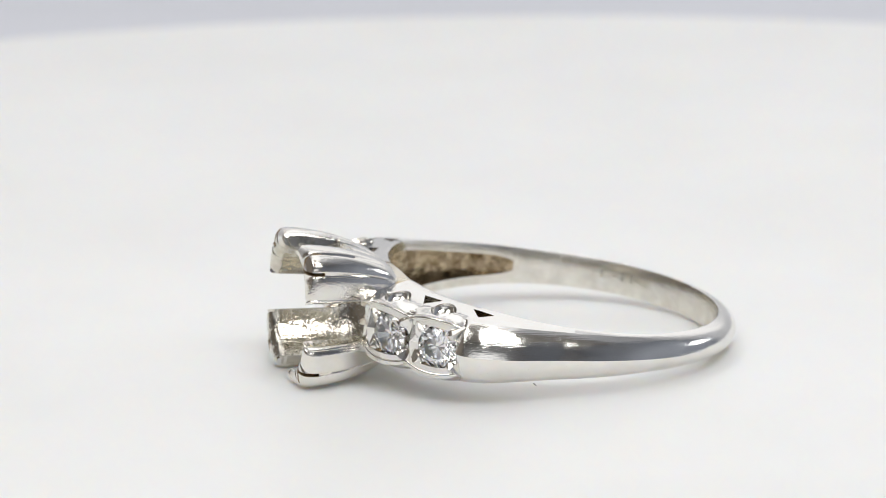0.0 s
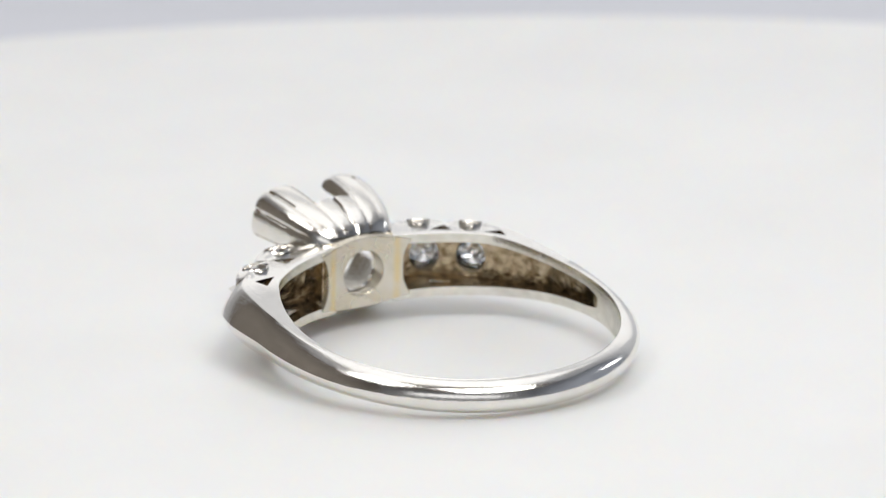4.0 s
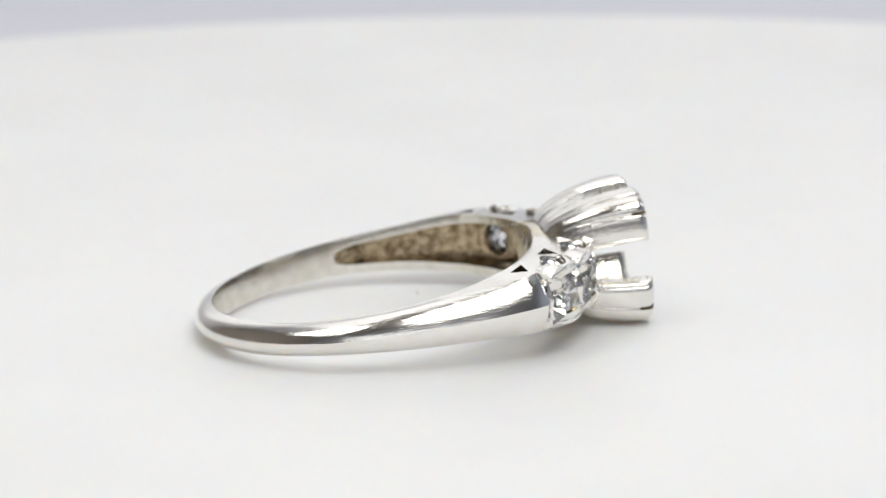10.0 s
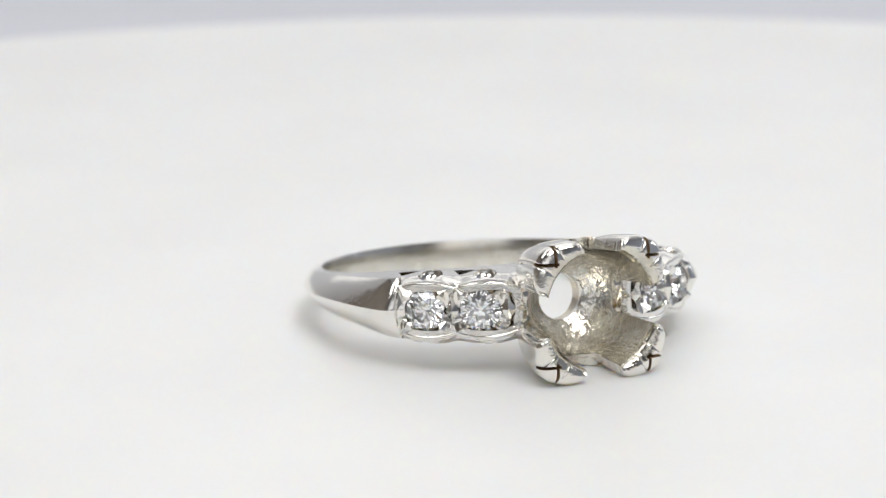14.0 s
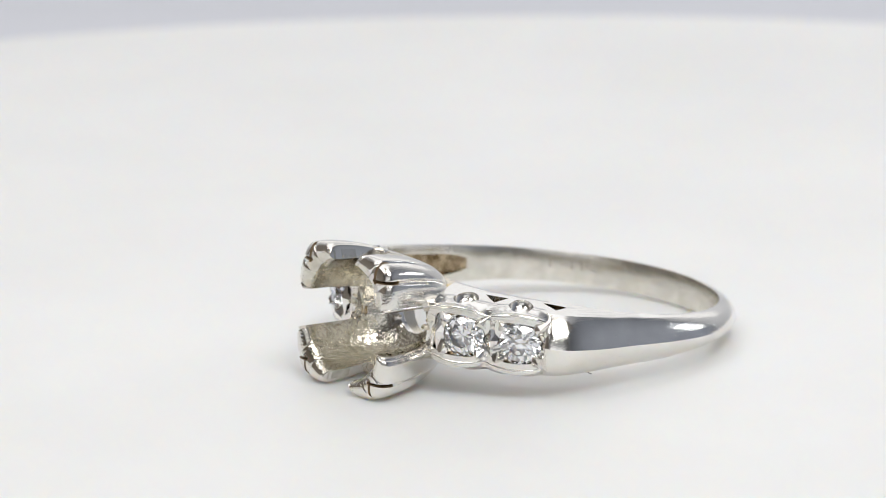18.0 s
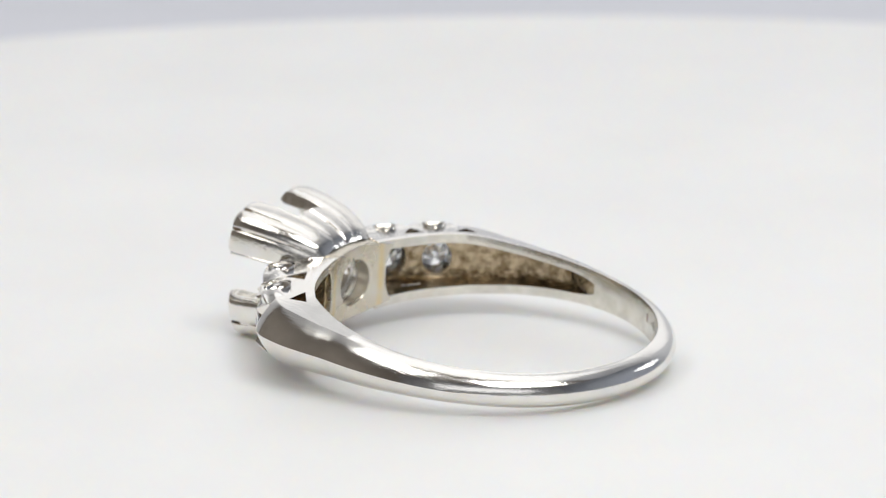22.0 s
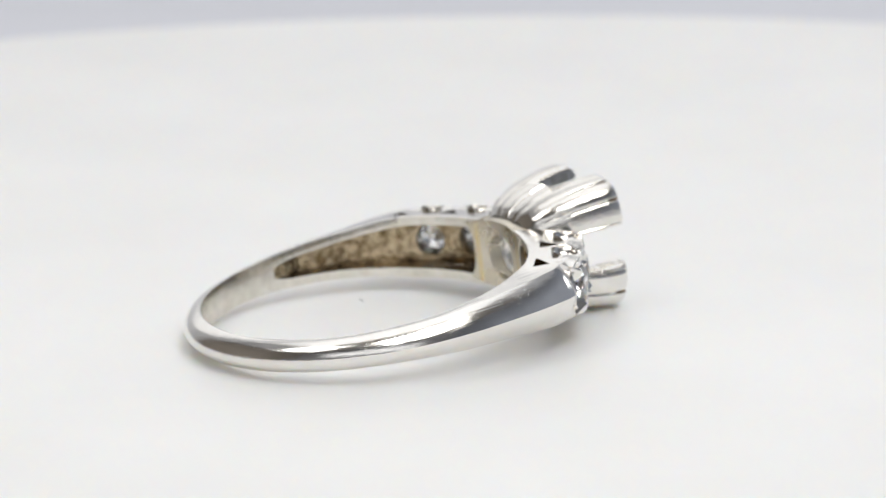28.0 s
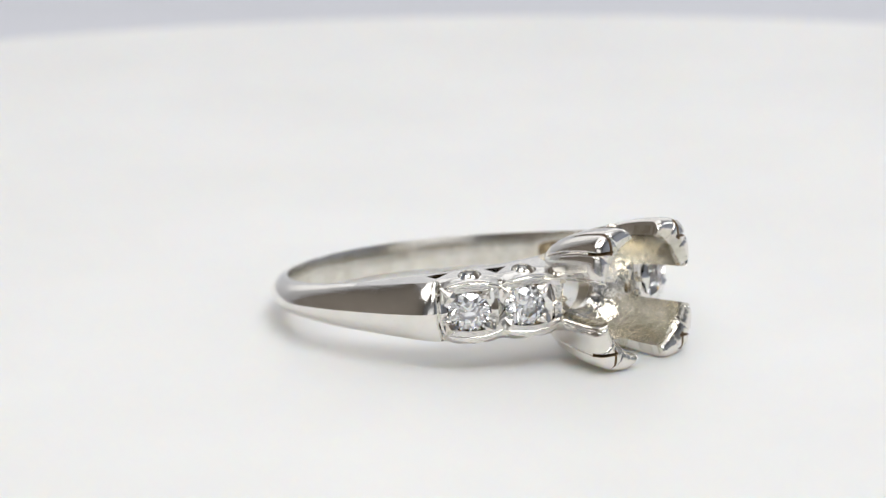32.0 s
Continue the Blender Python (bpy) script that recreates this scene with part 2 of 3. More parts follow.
# ---- the ring ----
ring = new("engagement_ring")
tagged(ring, "polished white gold engagement ring, empty centre setting, two diamonds each shoulder", "ring")
RI = 8.30
ZC = -0.10   # the band's middle lies a little under the ring's own middle


RO_T = [(45, 11.26), (48, 11.22), (52, 11.12), (58, 10.68), (66, 10.19), (76, 9.76), (90, 9.43), (110, 9.27), (140, 9.25), (180, 9.34)]
RT_T = [(45, 10.36), (48, 10.40), (52, 10.28), (58, 9.79), (66, 9.31), (76, 8.93), (90, 8.64), (110, 8.44), (140, 8.42), (180, 8.48)]
RI_T = [(0, 8.30), (16, 8.32), (30, 8.46), (48, 8.68), (55, 8.58), (66, 8.41), (80, 8.25), (105, 8.22), (140, 8.30), (180, 8.32)]
H_T = [(12, 1.86), (25, 1.78), (44, 1.72), (55, 1.58), (66, 1.38), (80, 1.18), (100, 0.98), (125, 0.87), (180, 0.85)]
HO_T = [(45, 0.90), (60, 0.90), (90, 0.95), (180, 0.97)]
END = 47.7   # where the plain band ends and the stones begin, degrees from the head
REACH = 1.9   # by which one shoulder's band reaches further round its outer stone


def band_top(u, r):
    """Height of the band's flat upper side at angle u and radius r, over the band's middle."""
    h, ri, rt = lerp_table(H_T, u), lerp_table(RI_T, u), lerp_table(RT_T, max(48, u))
    return h * (1 - (1 - lerp_table(HO_T, u)) * (r - ri - 0.05) / (rt - ri - 0.05))


def shank_mesh():
    """Band swept round the finger hole, from one shoulder over the back to the other; its inside is hollowed near the head."""
    verts, faces, steps = [], [], 400
    n_b = 25
    # closer steps at both ends, where the facets roll over
    def angle(i):
        k = i / steps
        k = k - 0.11 * math.sin(2 * math.pi * k) / (2 * math.pi) * 8.2
        return END - REACH + (360 - 2 * END + REACH) * k
    for i in range(steps + 1):
        a = angle(i)
        u, end = (a, END - REACH) if a <= 180 else (360 - a, END)
        ro, rt, h, ri = lerp_table(RO_T, u), lerp_table(RT_T, u), lerp_table(H_T, u), lerp_table(RI_T, u)
        bulge = (0.40 if a <= 180 else 0.09) * smooth01((74 - u) / 18)
        ro, rt = ro + bulge, rt + 0.5 * bulge
        z0 = ZC - 0.10 * smooth01((u - 70) / 90)
        w = 0.36 + 0.46 * smooth01((u - 70) / 75)
        dc = 1.0 * smooth01((99 - u) / 24) + 0.002
        hc = (h - 0.52) * math.sqrt(max(0.02, 1 - max(0.0, (u - 88) / 11.2) ** 2))
        ho = h * lerp_table(HO_T, u)
        dc = max(0.002, min(dc, rt + (ro - rt) * (1 - hc / ho) - ri - 0.2))
        sec = [(ri + dc, -hc), (ri + dc, hc), (ri, hc), (ri, h - 0.05), (ri + 0.015, h - 0.015), (ri + 0.05, h)]
        for k in range(n_b):
            s = k / (n_b - 1)
            f = (1 - w) * s + w * math.sin(s * math.pi / 2)
            g = (1 - w) * s + w * (1 - math.cos(s * math.pi / 2))
            r = rt + (ro - rt) * f
            # the end of the band rolls over, deepest on its ridge
            width = 1.5 + 1.6 * s
            roll = max(0.0, min(1.0, (end + width - u) / width))
            fall = (0.24 + 0.14 * s) * (1 - math.sqrt(1 - roll * roll))
            sec.append((r - fall * min(1.0, s / 0.10), ho * (1 - g)))
        for k in range(n_b - 2, -1, -1):
            r, z = sec[6 + k]
            sec.append((r, -z))
        sec += [(ri + 0.05, -h), (ri + 0.015, -h + 0.015), (ri, -h + 0.05), (ri, -hc)]
        m = len(sec)
        for r, z in sec:
            x = r * math.cos(radians(a))
            verts.append((x * (1.03 if x < 0 else 1.0), r * math.sin(radians(a)), z + z0))
        if i:
            for k in range(m):
                p, q = (i - 1) * m, i * m
                faces.append((p + k, p + (k + 1) % m, q + (k + 1) % m, q + k))
    faces.append(tuple(range(m)))
    faces.append(tuple(steps * m + k for k in reversed(range(m))))
    me = mesh_of("shank", verts, faces, GOLD, 28, clean=False)
    me.materials.append(GRIME)
    me.materials.append(INSIDE)
    for i in range(steps):
        a = angle(i + 0.5)
        deep = (a if a <= 180 else 360 - a) < 97.5
        for k in (0, 1, m - 1):
            me.polygons[i * m + k].material_index = 1 if deep else 2
        for k in (2, m - 2):
            me.polygons[i * m + k].material_index = 2
    return me


shank = part("shank", shank_mesh(), ring)

# the stones of a shoulder sit on an arc in the plan, from the shank's end to the head
KX, KY, KR, KA = 1.569, 0.375, 9.689, 53.37
DL = 6.40


def circle(cx, cy, rx, ry, n=20, turn=0.0):
    c, s = math.cos(turn), math.sin(turn)
    return [(cx + rx * math.cos(t) * c - ry * math.sin(t) * s, cy + rx * math.cos(t) * s + ry * math.sin(t) * c)
            for t in (2 * math.pi * i / n for i in range(n))]


def deck_axes(s):
    """Unit vectors along the arc and out of it, s millimetres from the shank's end."""
    a = radians(KA) - s / KR
    return Vector((math.sin(a), -math.cos(a))), Vector((math.cos(a), math.sin(a)))


def on_deck(s, d):
    n = deck_axes(s)[1]
    return (KX + (KR + d) * n.x, KY + (KR + d) * n.y)


STONES = (1.52, 4.36)
LOOPS = (1.70, 4.66)   # pierced loops of the rails, a little nearer the head than the stones


def gallery_outline():
    pts = [on_deck(-0.10, -0.62)]
    for i in range(49):
        s = DL * i / 48
        bump = max(max(0.0, 1 - ((s - c) / 1.42) ** 2) for c in LOOPS)
        start = smooth01(s / 0.35)
        pts.append(on_deck(s, -0.60 * (1 - start) + (-0.10 + 0.20 * math.sqrt(bump)) * start))
    a0, a1 = math.degrees(math.atan2(1.7, 8.0)), END + 0.15
    for i in range(25):
        u = a0 + (a1 - a0) * i / 24
        r = lerp_table(RI_T, u)
        pts.append((r * math.cos(radians(u)), r * math.sin(radians(u))))
    return pts


def bump_at(s):
    return math.sqrt(max(max(0.0, 1 - ((s - c) / 1.42) ** 2) for c in LOOPS))


def gallery_point(x, y, w):
    """A point of the upper plate: it runs on from the band's flat side, and its outer rail swells beside each stone."""
    dx, dy = x - KX, y - KY
    s, off = (radians(KA) - math.atan2(dy, dx)) * KR, math.hypot(dx, dy) - KR
    z = band_top(math.degrees(math.atan2(y, x)), math.hypot(x, y))
    on = smooth01((s + 0.1) / 0.5)
    z += on * (-0.34 * smooth01((off + 0.8) / 0.8) + 0.36 * bump_at(s) * smooth01((off + 1.0) / 0.7))
    if off > -0.12:
        z += on * (0.10 * bump_at(s) - 0.10)
    rim = math.hypot(x, y) - lerp_table(RI_T, math.degrees(math.atan2(y, x)))
    if w == 0 and rim < 0.04:
        z -= 0.03
    return (x, y, z + w)


GALLERY = gallery_outline()
WINDOW = [on_deck(3.22, -1.08), on_deck(2.66, -2.05), on_deck(4.12, -2.10)]   # triangle between the loops
NOTCH = [on_deck(-0.15, -0.98), on_deck(-0.88, -1.66), on_deck(0.50, -1.92)]   # triangle across the band's end
EYES = []
for c in LOOPS:
    along = deck_axes(c)[0]
    EYES.append(circle(*on_deck(c, -0.70), 0.60, 0.68, 28, math.atan2(along.y, along.x)))


def cut_out(me, cutters, sharp):
    """The mesh with the cutters taken away; the cut faces take the cutters' material."""
    body = new("cut_body", me)
    tools = [new("cutter", c) for c in cutters]
    for tool in tools:
        md = body.modifiers.new("cut", "BOOLEAN")
        md.object, md.operation, md.solver, md.material_mode = tool, "DIFFERENCE", "EXACT", "TRANSFER"
    done = bpy.data.meshes.new_from_object(body.evaluated_get(bpy.context.evaluated_depsgraph_get()))
    for ob in [body] + tools:
        bpy.data.objects.remove(ob)
    done.name = me.name
    done.set_sharp_from_angle(angle=radians(sharp))
    return done


def notch_mesh(side, up):
    v = [(x, y * side, ZC + up * z) for z in (0.95, 2.4) for x, y in NOTCH]
    return mesh_of("notch", v, [(0, 1, 2), (3, 5, 4), (0, 3, 4, 1), (1, 4, 5, 2), (2, 5, 3, 0)], GRIME)


shank.data = cut_out(shank.data, [notch_mesh(side, up) for side in (1, -1) for up in (1, -1)], 28)

for side in (1, -1):
    for up in (1, -1):
        v, f = slab(GALLERY, [list(reversed(e)) for e in EYES] + [WINDOW], gallery_point, 0.52, 0.22)
        me = mesh_of("gallery_plate", [(x, y * side, ZC + up * z) for x, y, z in v], f, GOLD, 38)
        me.materials.append(GRIME)
        me.materials.append(INSIDE)
        for p in me.polygons:
            c, nr = p.center, p.normal
            if nr.z * up < -0.8:
                p.material_index = 1
            elif c.x * nr.x + c.y * nr.y < -0.8 * math.hypot(c.x, c.y) and math.hypot(c.x, c.y) < 0.0088:
                p.material_index = 2
        me = cut_out(me, [notch_mesh(side, up)], 38)
        bevelled(part("gallery_plate", me, ring, "pierced side rail of a shoulder"), 0.00006)
    # deck with the two stone holes
    outer = [(-0.35, -1.26), (DL + 0.4, -1.26), (DL + 0.4, 1.26), (-0.35, 1.26)]
    holes = [circle(c, 0, 0.92, 0.92, 28) for c in STONES]
    v, f = slab(outer, holes, lambda s, z, w: (on_deck(s, w - 0.70)[0], on_deck(s, w - 0.70)[1] * side, z + ZC), 0.55, 0.4)
    me = mesh_of("stone_deck", v, f, GRIME)
    part("stone_deck", me, ring, "tarnished inside of a shoulder")


def scoop_mesh():
    """Drilled oval scoop beside a stone."""
    verts, faces, n = [], [], 28
    rows = [(math.cos(t) if t < 1.5 else 0.04, -math.sin(t)) for t in (0, 0.35, 0.7, 1.0, 1.25, 1.5)]
    for k, z in rows:
        for i in range(n):
            a = 2 * math.pi * i / n
            verts.append((0.61 * k * math.cos(a), 0.70 * k * math.sin(a), 0.42 * z))
    for j in range(len(rows) - 1):
        for i in range(n):
            faces.append((j * n + i, j * n + (i + 1) % n, (j + 1) * n + (i + 1) % n, (j + 1) * n + i))
    return mesh_of("scoop", verts, faces, GOLD, 60)


SCOOP = scoop_mesh()
for side in (1, -1):
    for up in (1, -1):
        for c in LOOPS:
            x, y = on_deck(c, -0.70)
            z = gallery_point(x, y, 0)[2] - 0.09
            du, dn = deck_axes(c)
            run, out = Vector((du.x, du.y * side, 0)), Vector((dn.x, dn.y * side, 0))
            nrm = (out * 0.40 + Vector((0, 0, up))).normalized()
            m = Matrix((run, nrm.cross(run), nrm)).transposed().to_4x4()
            m.translation = Vector((x, y * side, ZC + up * z)) * MM
            part("scoop", SCOOP, ring).matrix_local = m


def diamond_mesh(r):
    pts = []
    for i in range(8):
        a = math.pi / 4 * i
        pts.append((0.55 * math.cos(a + math.pi / 8), 0.55 * math.sin(a + math.pi / 8), 0.32))
        pts.append((0.79 * math.cos(a), 0.79 * math.sin(a), 0.195))
        pts.append((0.24 * math.cos(a + math.pi / 8), 0.24 * math.sin(a + math.pi / 8), -0.68))
    for i in range(16):
        a = math.pi / 8 * i
        pts.append((math.cos(a), math.sin(a), 0.02))
        pts.append((math.cos(a), math.sin(a), -0.03))
    pts.append((0, 0, -0.87))
    bm = bmesh.new()
    for p in pts:
        bm.verts.new([c * r * MM for c in p])
    bmesh.ops.convex_hull(bm, input=bm.verts)
    me = bpy.data.meshes.new("diamond")
    bm.to_mesh(me)
    bm.free()
    me.materials.append(DIAMOND)
    return me


def seat_mesh():
    """Bright-cut seat round a stone: a square that falls to a circle, its corners drawn up into grains over the stone's edge."""
    verts, faces, n = [], [], 64
    rows = ((1.0, -0.75, -0.75), (1.0, -0.14, -0.08), (0.80, -0.04, 0.14), (0.0, -0.06, 0.22), (-0.06, -0.16, -0.10), (-0.14, -0.60, -0.60))
    for square, z_mid, z_corner in rows:
        for i in range(n):
            a = 2 * math.pi * i / n
            c, s = math.cos(a), math.sin(a)
            corner = max(0.0, abs(math.sin(2 * a))) ** 9
            edge = 1.40 / max(abs(c), abs(s) / 0.78)
            circ = 1.03 - 0.10 * corner
            k = circ + (edge - circ) * square if square >= 0 else circ + square
            verts.append((k * c, k * s, z_mid + (z_corner - z_mid) * corner))
    for j in range(len(rows) - 1):
        for i in range(n):
            faces.append((j * n + i, j * n + (i + 1) % n, (j + 1) * n + (i + 1) % n, (j + 1) * n + i))
    return mesh_of("seat", verts, faces, GOLD, 25)


def claw_mesh():
    """Small three-sided claw raised at a corner of the seat; it leans along -x over the stone."""
    v = [(0.46, 0.0, -0.06), (0.0, 0.33, -0.10), (0.0, -0.33, -0.10), (-0.12, 0.07, 0.20), (-0.12, -0.07, 0.20), (0.06, 0.0, 0.29), (-0.20, 0.0, 0.12)]
    f = [(0, 1, 5), (0, 5, 2), (1, 3, 5), (2, 5, 4), (3, 4, 5), (3, 6, 4), (1, 6, 3), (2, 4, 6), (1, 2, 6), (0, 2, 1)]
    return mesh_of("claw", v, f, GOLD)


STONE, SEATM, CLAW = diamond_mesh(1.03), seat_mesh(), claw_mesh()
for side in (1, -1):
    for j, c in enumerate(STONES):
        du, dn = deck_axes(c)
        p = Vector(on_deck(c, -0.10))
        x_ax, n_ax = Vector((du.x, du.y * side, 0)), Vector((dn.x, dn.y * side, 0))
        y_ax = n_ax.cross(x_ax)
        m = Matrix((x_ax, y_ax, n_ax)).transposed().to_4x4()
        m.translation = Vector((p.x * MM, p.y * side * MM, ZC * MM))
        st = part("diamond", STONE, ring, "round brilliant-cut colourless diamond")
        st.matrix_local = m @ pose(0, 0, 0.00004, 0, 0, 11 + 17 * j)
        seat = part("seat", SEATM, ring)
        seat.matrix_local = m
        for bx, by in ((1, 1), (1, -1), (-1, 1), (-1, -1)):
            b = part("claw", CLAW, seat)
            b.matrix_local = (pose(bx * 0.86 * MM, by * 0.78 * MM, 0.00006, 0, 0, math.degrees(math.atan2(by * 0.9, bx)))
                              @ Matrix.Scale(1.55 if j == 0 and bx < 0 else 1.15, 4))


def rail_mesh(up):
    """Scalloped rail along the stones: it curls in at the shank's end and dips between the stones."""
    verts, faces, n, rows = [], [], 10, 60
    for i in range(rows + 1):
        s = -0.12 + (DL + 0.05) * i / rows
        b = bump_at(s) ** 2
        curl = smooth01((s + 0.12) / 0.5)
        z = 0.80 + 0.30 * curl + 0.24 * b * curl
        d = -0.16 + 0.16 * b + 0.12 * curl
        w = 0.05 + 0.025 * curl
        x, y = on_deck(s, 0)
        du, dn = deck_axes(s)
        for k in range(n):
            a = 2 * math.pi * k / n
            o, zz = d - 0.03 + w * math.cos(a), z + w * 1.1 * math.sin(a)
            verts.append((x + dn.x * o, y + dn.y * o, zz * up))
    for i in range(rows):
        for k in range(n):
            faces.append((i * n + k, i * n + (k + 1) % n, (i + 1) * n + (k + 1) % n, (i + 1) * n + k))
    faces += [tuple(range(n)), tuple(rows * n + k for k in reversed(range(n)))]
    return verts, faces


def star_mesh():
    """Bright-cut upright bar between two stones, faceted like a four-pointed star."""
    v = [(0, 0, 0.30), (0, 1.06, 0.06), (0, -1.06, 0.06), (0.52, 0.0, -0.06), (-0.52, 0.0, -0.06),
         (0.17, 0.34, 0.06), (0.17, -0.34, 0.06), (-0.17, 0.34, 0.06), (-0.17, -0.34, 0.06), (0, 0, -0.6)]
    f = [(0, 1, 5), (0, 5, 3), (0, 3, 6), (0, 6, 2), (0, 2, 8), (0, 8, 4), (0, 4, 7), (0, 7, 1),
         (9, 5, 1), (9, 3, 5), (9, 6, 3), (9, 2, 6), (9, 8, 2), (9, 4, 8), (9, 7, 4), (9, 1, 7)]
    return mesh_of("star_bar", v, f, GOLD)


STAR = star_mesh()
for side in (1, -1):
    for up in (1, -1):
        v, f = rail_mesh(up)
        part("rail", mesh_of("rail", [(x, y * side, z + ZC) for x, y, z in v], f, GOLD, 50), ring, "scalloped rail beside the stones")
    # block that carries the shoulder into the head's wall
    ev = [(*on_deck(a, d), z) for a in (5.95, 6.55) for d in (-0.95, -0.10) for z in (-1.12, 1.12)]
    ef = [(0, 1, 3, 2), (4, 6, 7, 5), (0, 4, 5, 1), (2, 3, 7, 6), (0, 2, 6, 4), (1, 5, 7, 3)]
    bevelled(part("shoulder_end", mesh_of("shoulder_end", [(x, y * side, z + ZC) for x, y, z in ev], ef, FLUTED), ring), 0.00022, 4)
    for c in (STONES[0] - 1.36, sum(STONES) / 2, STONES[1] + 1.36):
        du, dn = deck_axes(c)
        x_ax, n_ax = Vector((du.x, du.y * side, 0)), Vector((dn.x, dn.y * side, 0))
        m = Matrix((x_ax, n_ax.cross(x_ax), n_ax)).transposed().to_4x4()
        px, py = on_deck(c, -0.10)
        m.translation = Vector((px * MM, py * side * MM, ZC * MM))
        part("star_bar", STAR, ring).matrix_local = m


# head: base plate, cup, four fluted prongs
def base_mesh():
    """Plate on the finger hole's round, flared at top and bottom into the rims, with a round hole."""
    half = [(0.0, 2.30), (0.6, 2.32), (0.9, 2.40), (1.15, 2.50), (1.35, 2.62), (1.52, 2.7)]
    right = [(lerp_table(half, abs(v)), v) for v in [1.52 - 3.04 * i / 24 for i in range(25)]]
    low = [(2.6 - 5.2 * i / 20, -1.56 - 0.36 * math.cos(math.pi * (i - 10) / 20)) for i in range(21)]
    outer = right + low + [(-u, -v) for u, v in right] + [(-u, -v) for u, v in low]
    v, f = slab(outer, [circle(0, 0, 1.20, 1.20, 48)],
                lambda u, v, w: (math.sqrt((RI - 0.03) ** 2 - u * u) - w, u, v + ZC * 0.5), 0.80, 0.25)
    return mesh_of("head_base", v, f, SOLDER, 35)


bevelled(part("head_base", base_mesh(), ring, "creamy soldered base plate with a round hole"), 0.00005, 2)
for side in (1, -1):
    # wall that closes the shoulder's channel against the head
    v = [(x, y * side, z + ZC) for x in (8.22, 9.0) for y in (2.22, 2.50) for z in (-1.5, 1.5)]
    f = [(0, 1, 3, 2), (4, 6, 7, 5), (0, 4, 5, 1), (2, 3, 7, 6), (0, 2, 6, 4), (1, 5, 7, 3)]
    bevelled(part("channel_wall", mesh_of("channel_wall", v, f, GRIME), ring), 0.00008)


def outer_r(th, s):
    """Outer radius of the head at angle th (degrees) and height s (0 base, 1 prong tip): a rounded square with flutes."""
    c, sn = abs(math.cos(radians(th))), abs(math.sin(radians(th)))
    grow = math.sin(min(1.0, max(0.0, s)) * math.pi / 2) ** 0.60
    half = 1.90 + (3.54 - 1.90) * grow
    r = half / (c ** 5 + sn ** 5) ** 0.2
    return r + (0.19 if abs((th % 90) - 45) < 24.45 else 0.19) * (lobe(th) - 0.8) * min(1.0, 0.35 + s * 2)


def lobe(th):
    """Round section of the flutes: 1 on a lobe's crest, 0 in the groove beside it; three lobes to a prong."""
    d = abs((th % 90) - 45)
    x = (d % 16.3 if d % 16.3 < 8.15 else 16.3 - d % 16.3) / 8.15 if d < 24.45 else abs((d - 34.7) / 10.3)
    return math.sqrt(max(0.0, 1 - min(1.0, x) ** 5))


def inner_r(x):
    return lerp_table([(8.9, 1.20), (9.3, 1.22), (9.6, 1.75), (10.1, 2.25), (10.8, 2.6), (11.6, 2.8), (12.8, 2.92), (14.2, 2.98)], x)


X0, X1 = 8.75, 13.90
LEAN = pose(0.0089, 0, 0, 0, 1.8, 0) @ pose(-0.0089, 0, 0)   # the head leans a little off the band's plane


def cup_mesh():
    n, verts, faces = 144, [], []
    top = []
    for i in range(n):
        th = 360 * i / n
        top.append(11.15 + 0.12 * math.cos(radians(th - 90) * 9) - 0.75 * smooth01((abs(math.cos(radians(th))) - 0.76) / 0.2))
    rows = []
    ns = 10
    for j in range(ns + 1):
        rows.append([(X0 + (top[i] - X0) * j / ns, None) for i in range(n)])
    for j in range(ns + 1):
        for i in range(n):
            x = rows[j][i][0]
            r = outer_r(360 * i / n, (x - X0) / (X1 - X0))
            verts.append((x, r * math.cos(radians(360 * i / n)), r * math.sin(radians(360 * i / n))))
    for j in range(ns, -1, -1):
        for i in range(n):
            x = max(8.95, rows[j][i][0])
            r = min(inner_r(x), outer_r(360 * i / n, (x - X0) / (X1 - X0)) - 0.12)
            verts.append((x, r * math.cos(radians(360 * i / n)), r * math.sin(radians(360 * i / n))))
    tot = 2 * (ns + 1)
    for j in range(tot - 1):
        for i in range(n):
            faces.append((j * n + i, j * n + (i + 1) % n, (j + 1) * n + (i + 1) % n, (j + 1) * n + i))
    me = mesh_of("cup", verts, faces, FLUTED, 40)
    me.materials.append(CUPIN)
    for p in me.polygons:
        c, nr = p.center, p.normal
        if (c.y * nr.y + c.z * nr.z < 0 or nr.x > 0.6) and math.hypot(c.y, c.z) > 0.00135:
            p.material_index = 1
    return me


part("cup", cup_mesh(), ring, "filed inner cup of the empty setting").matrix_local = LEAN


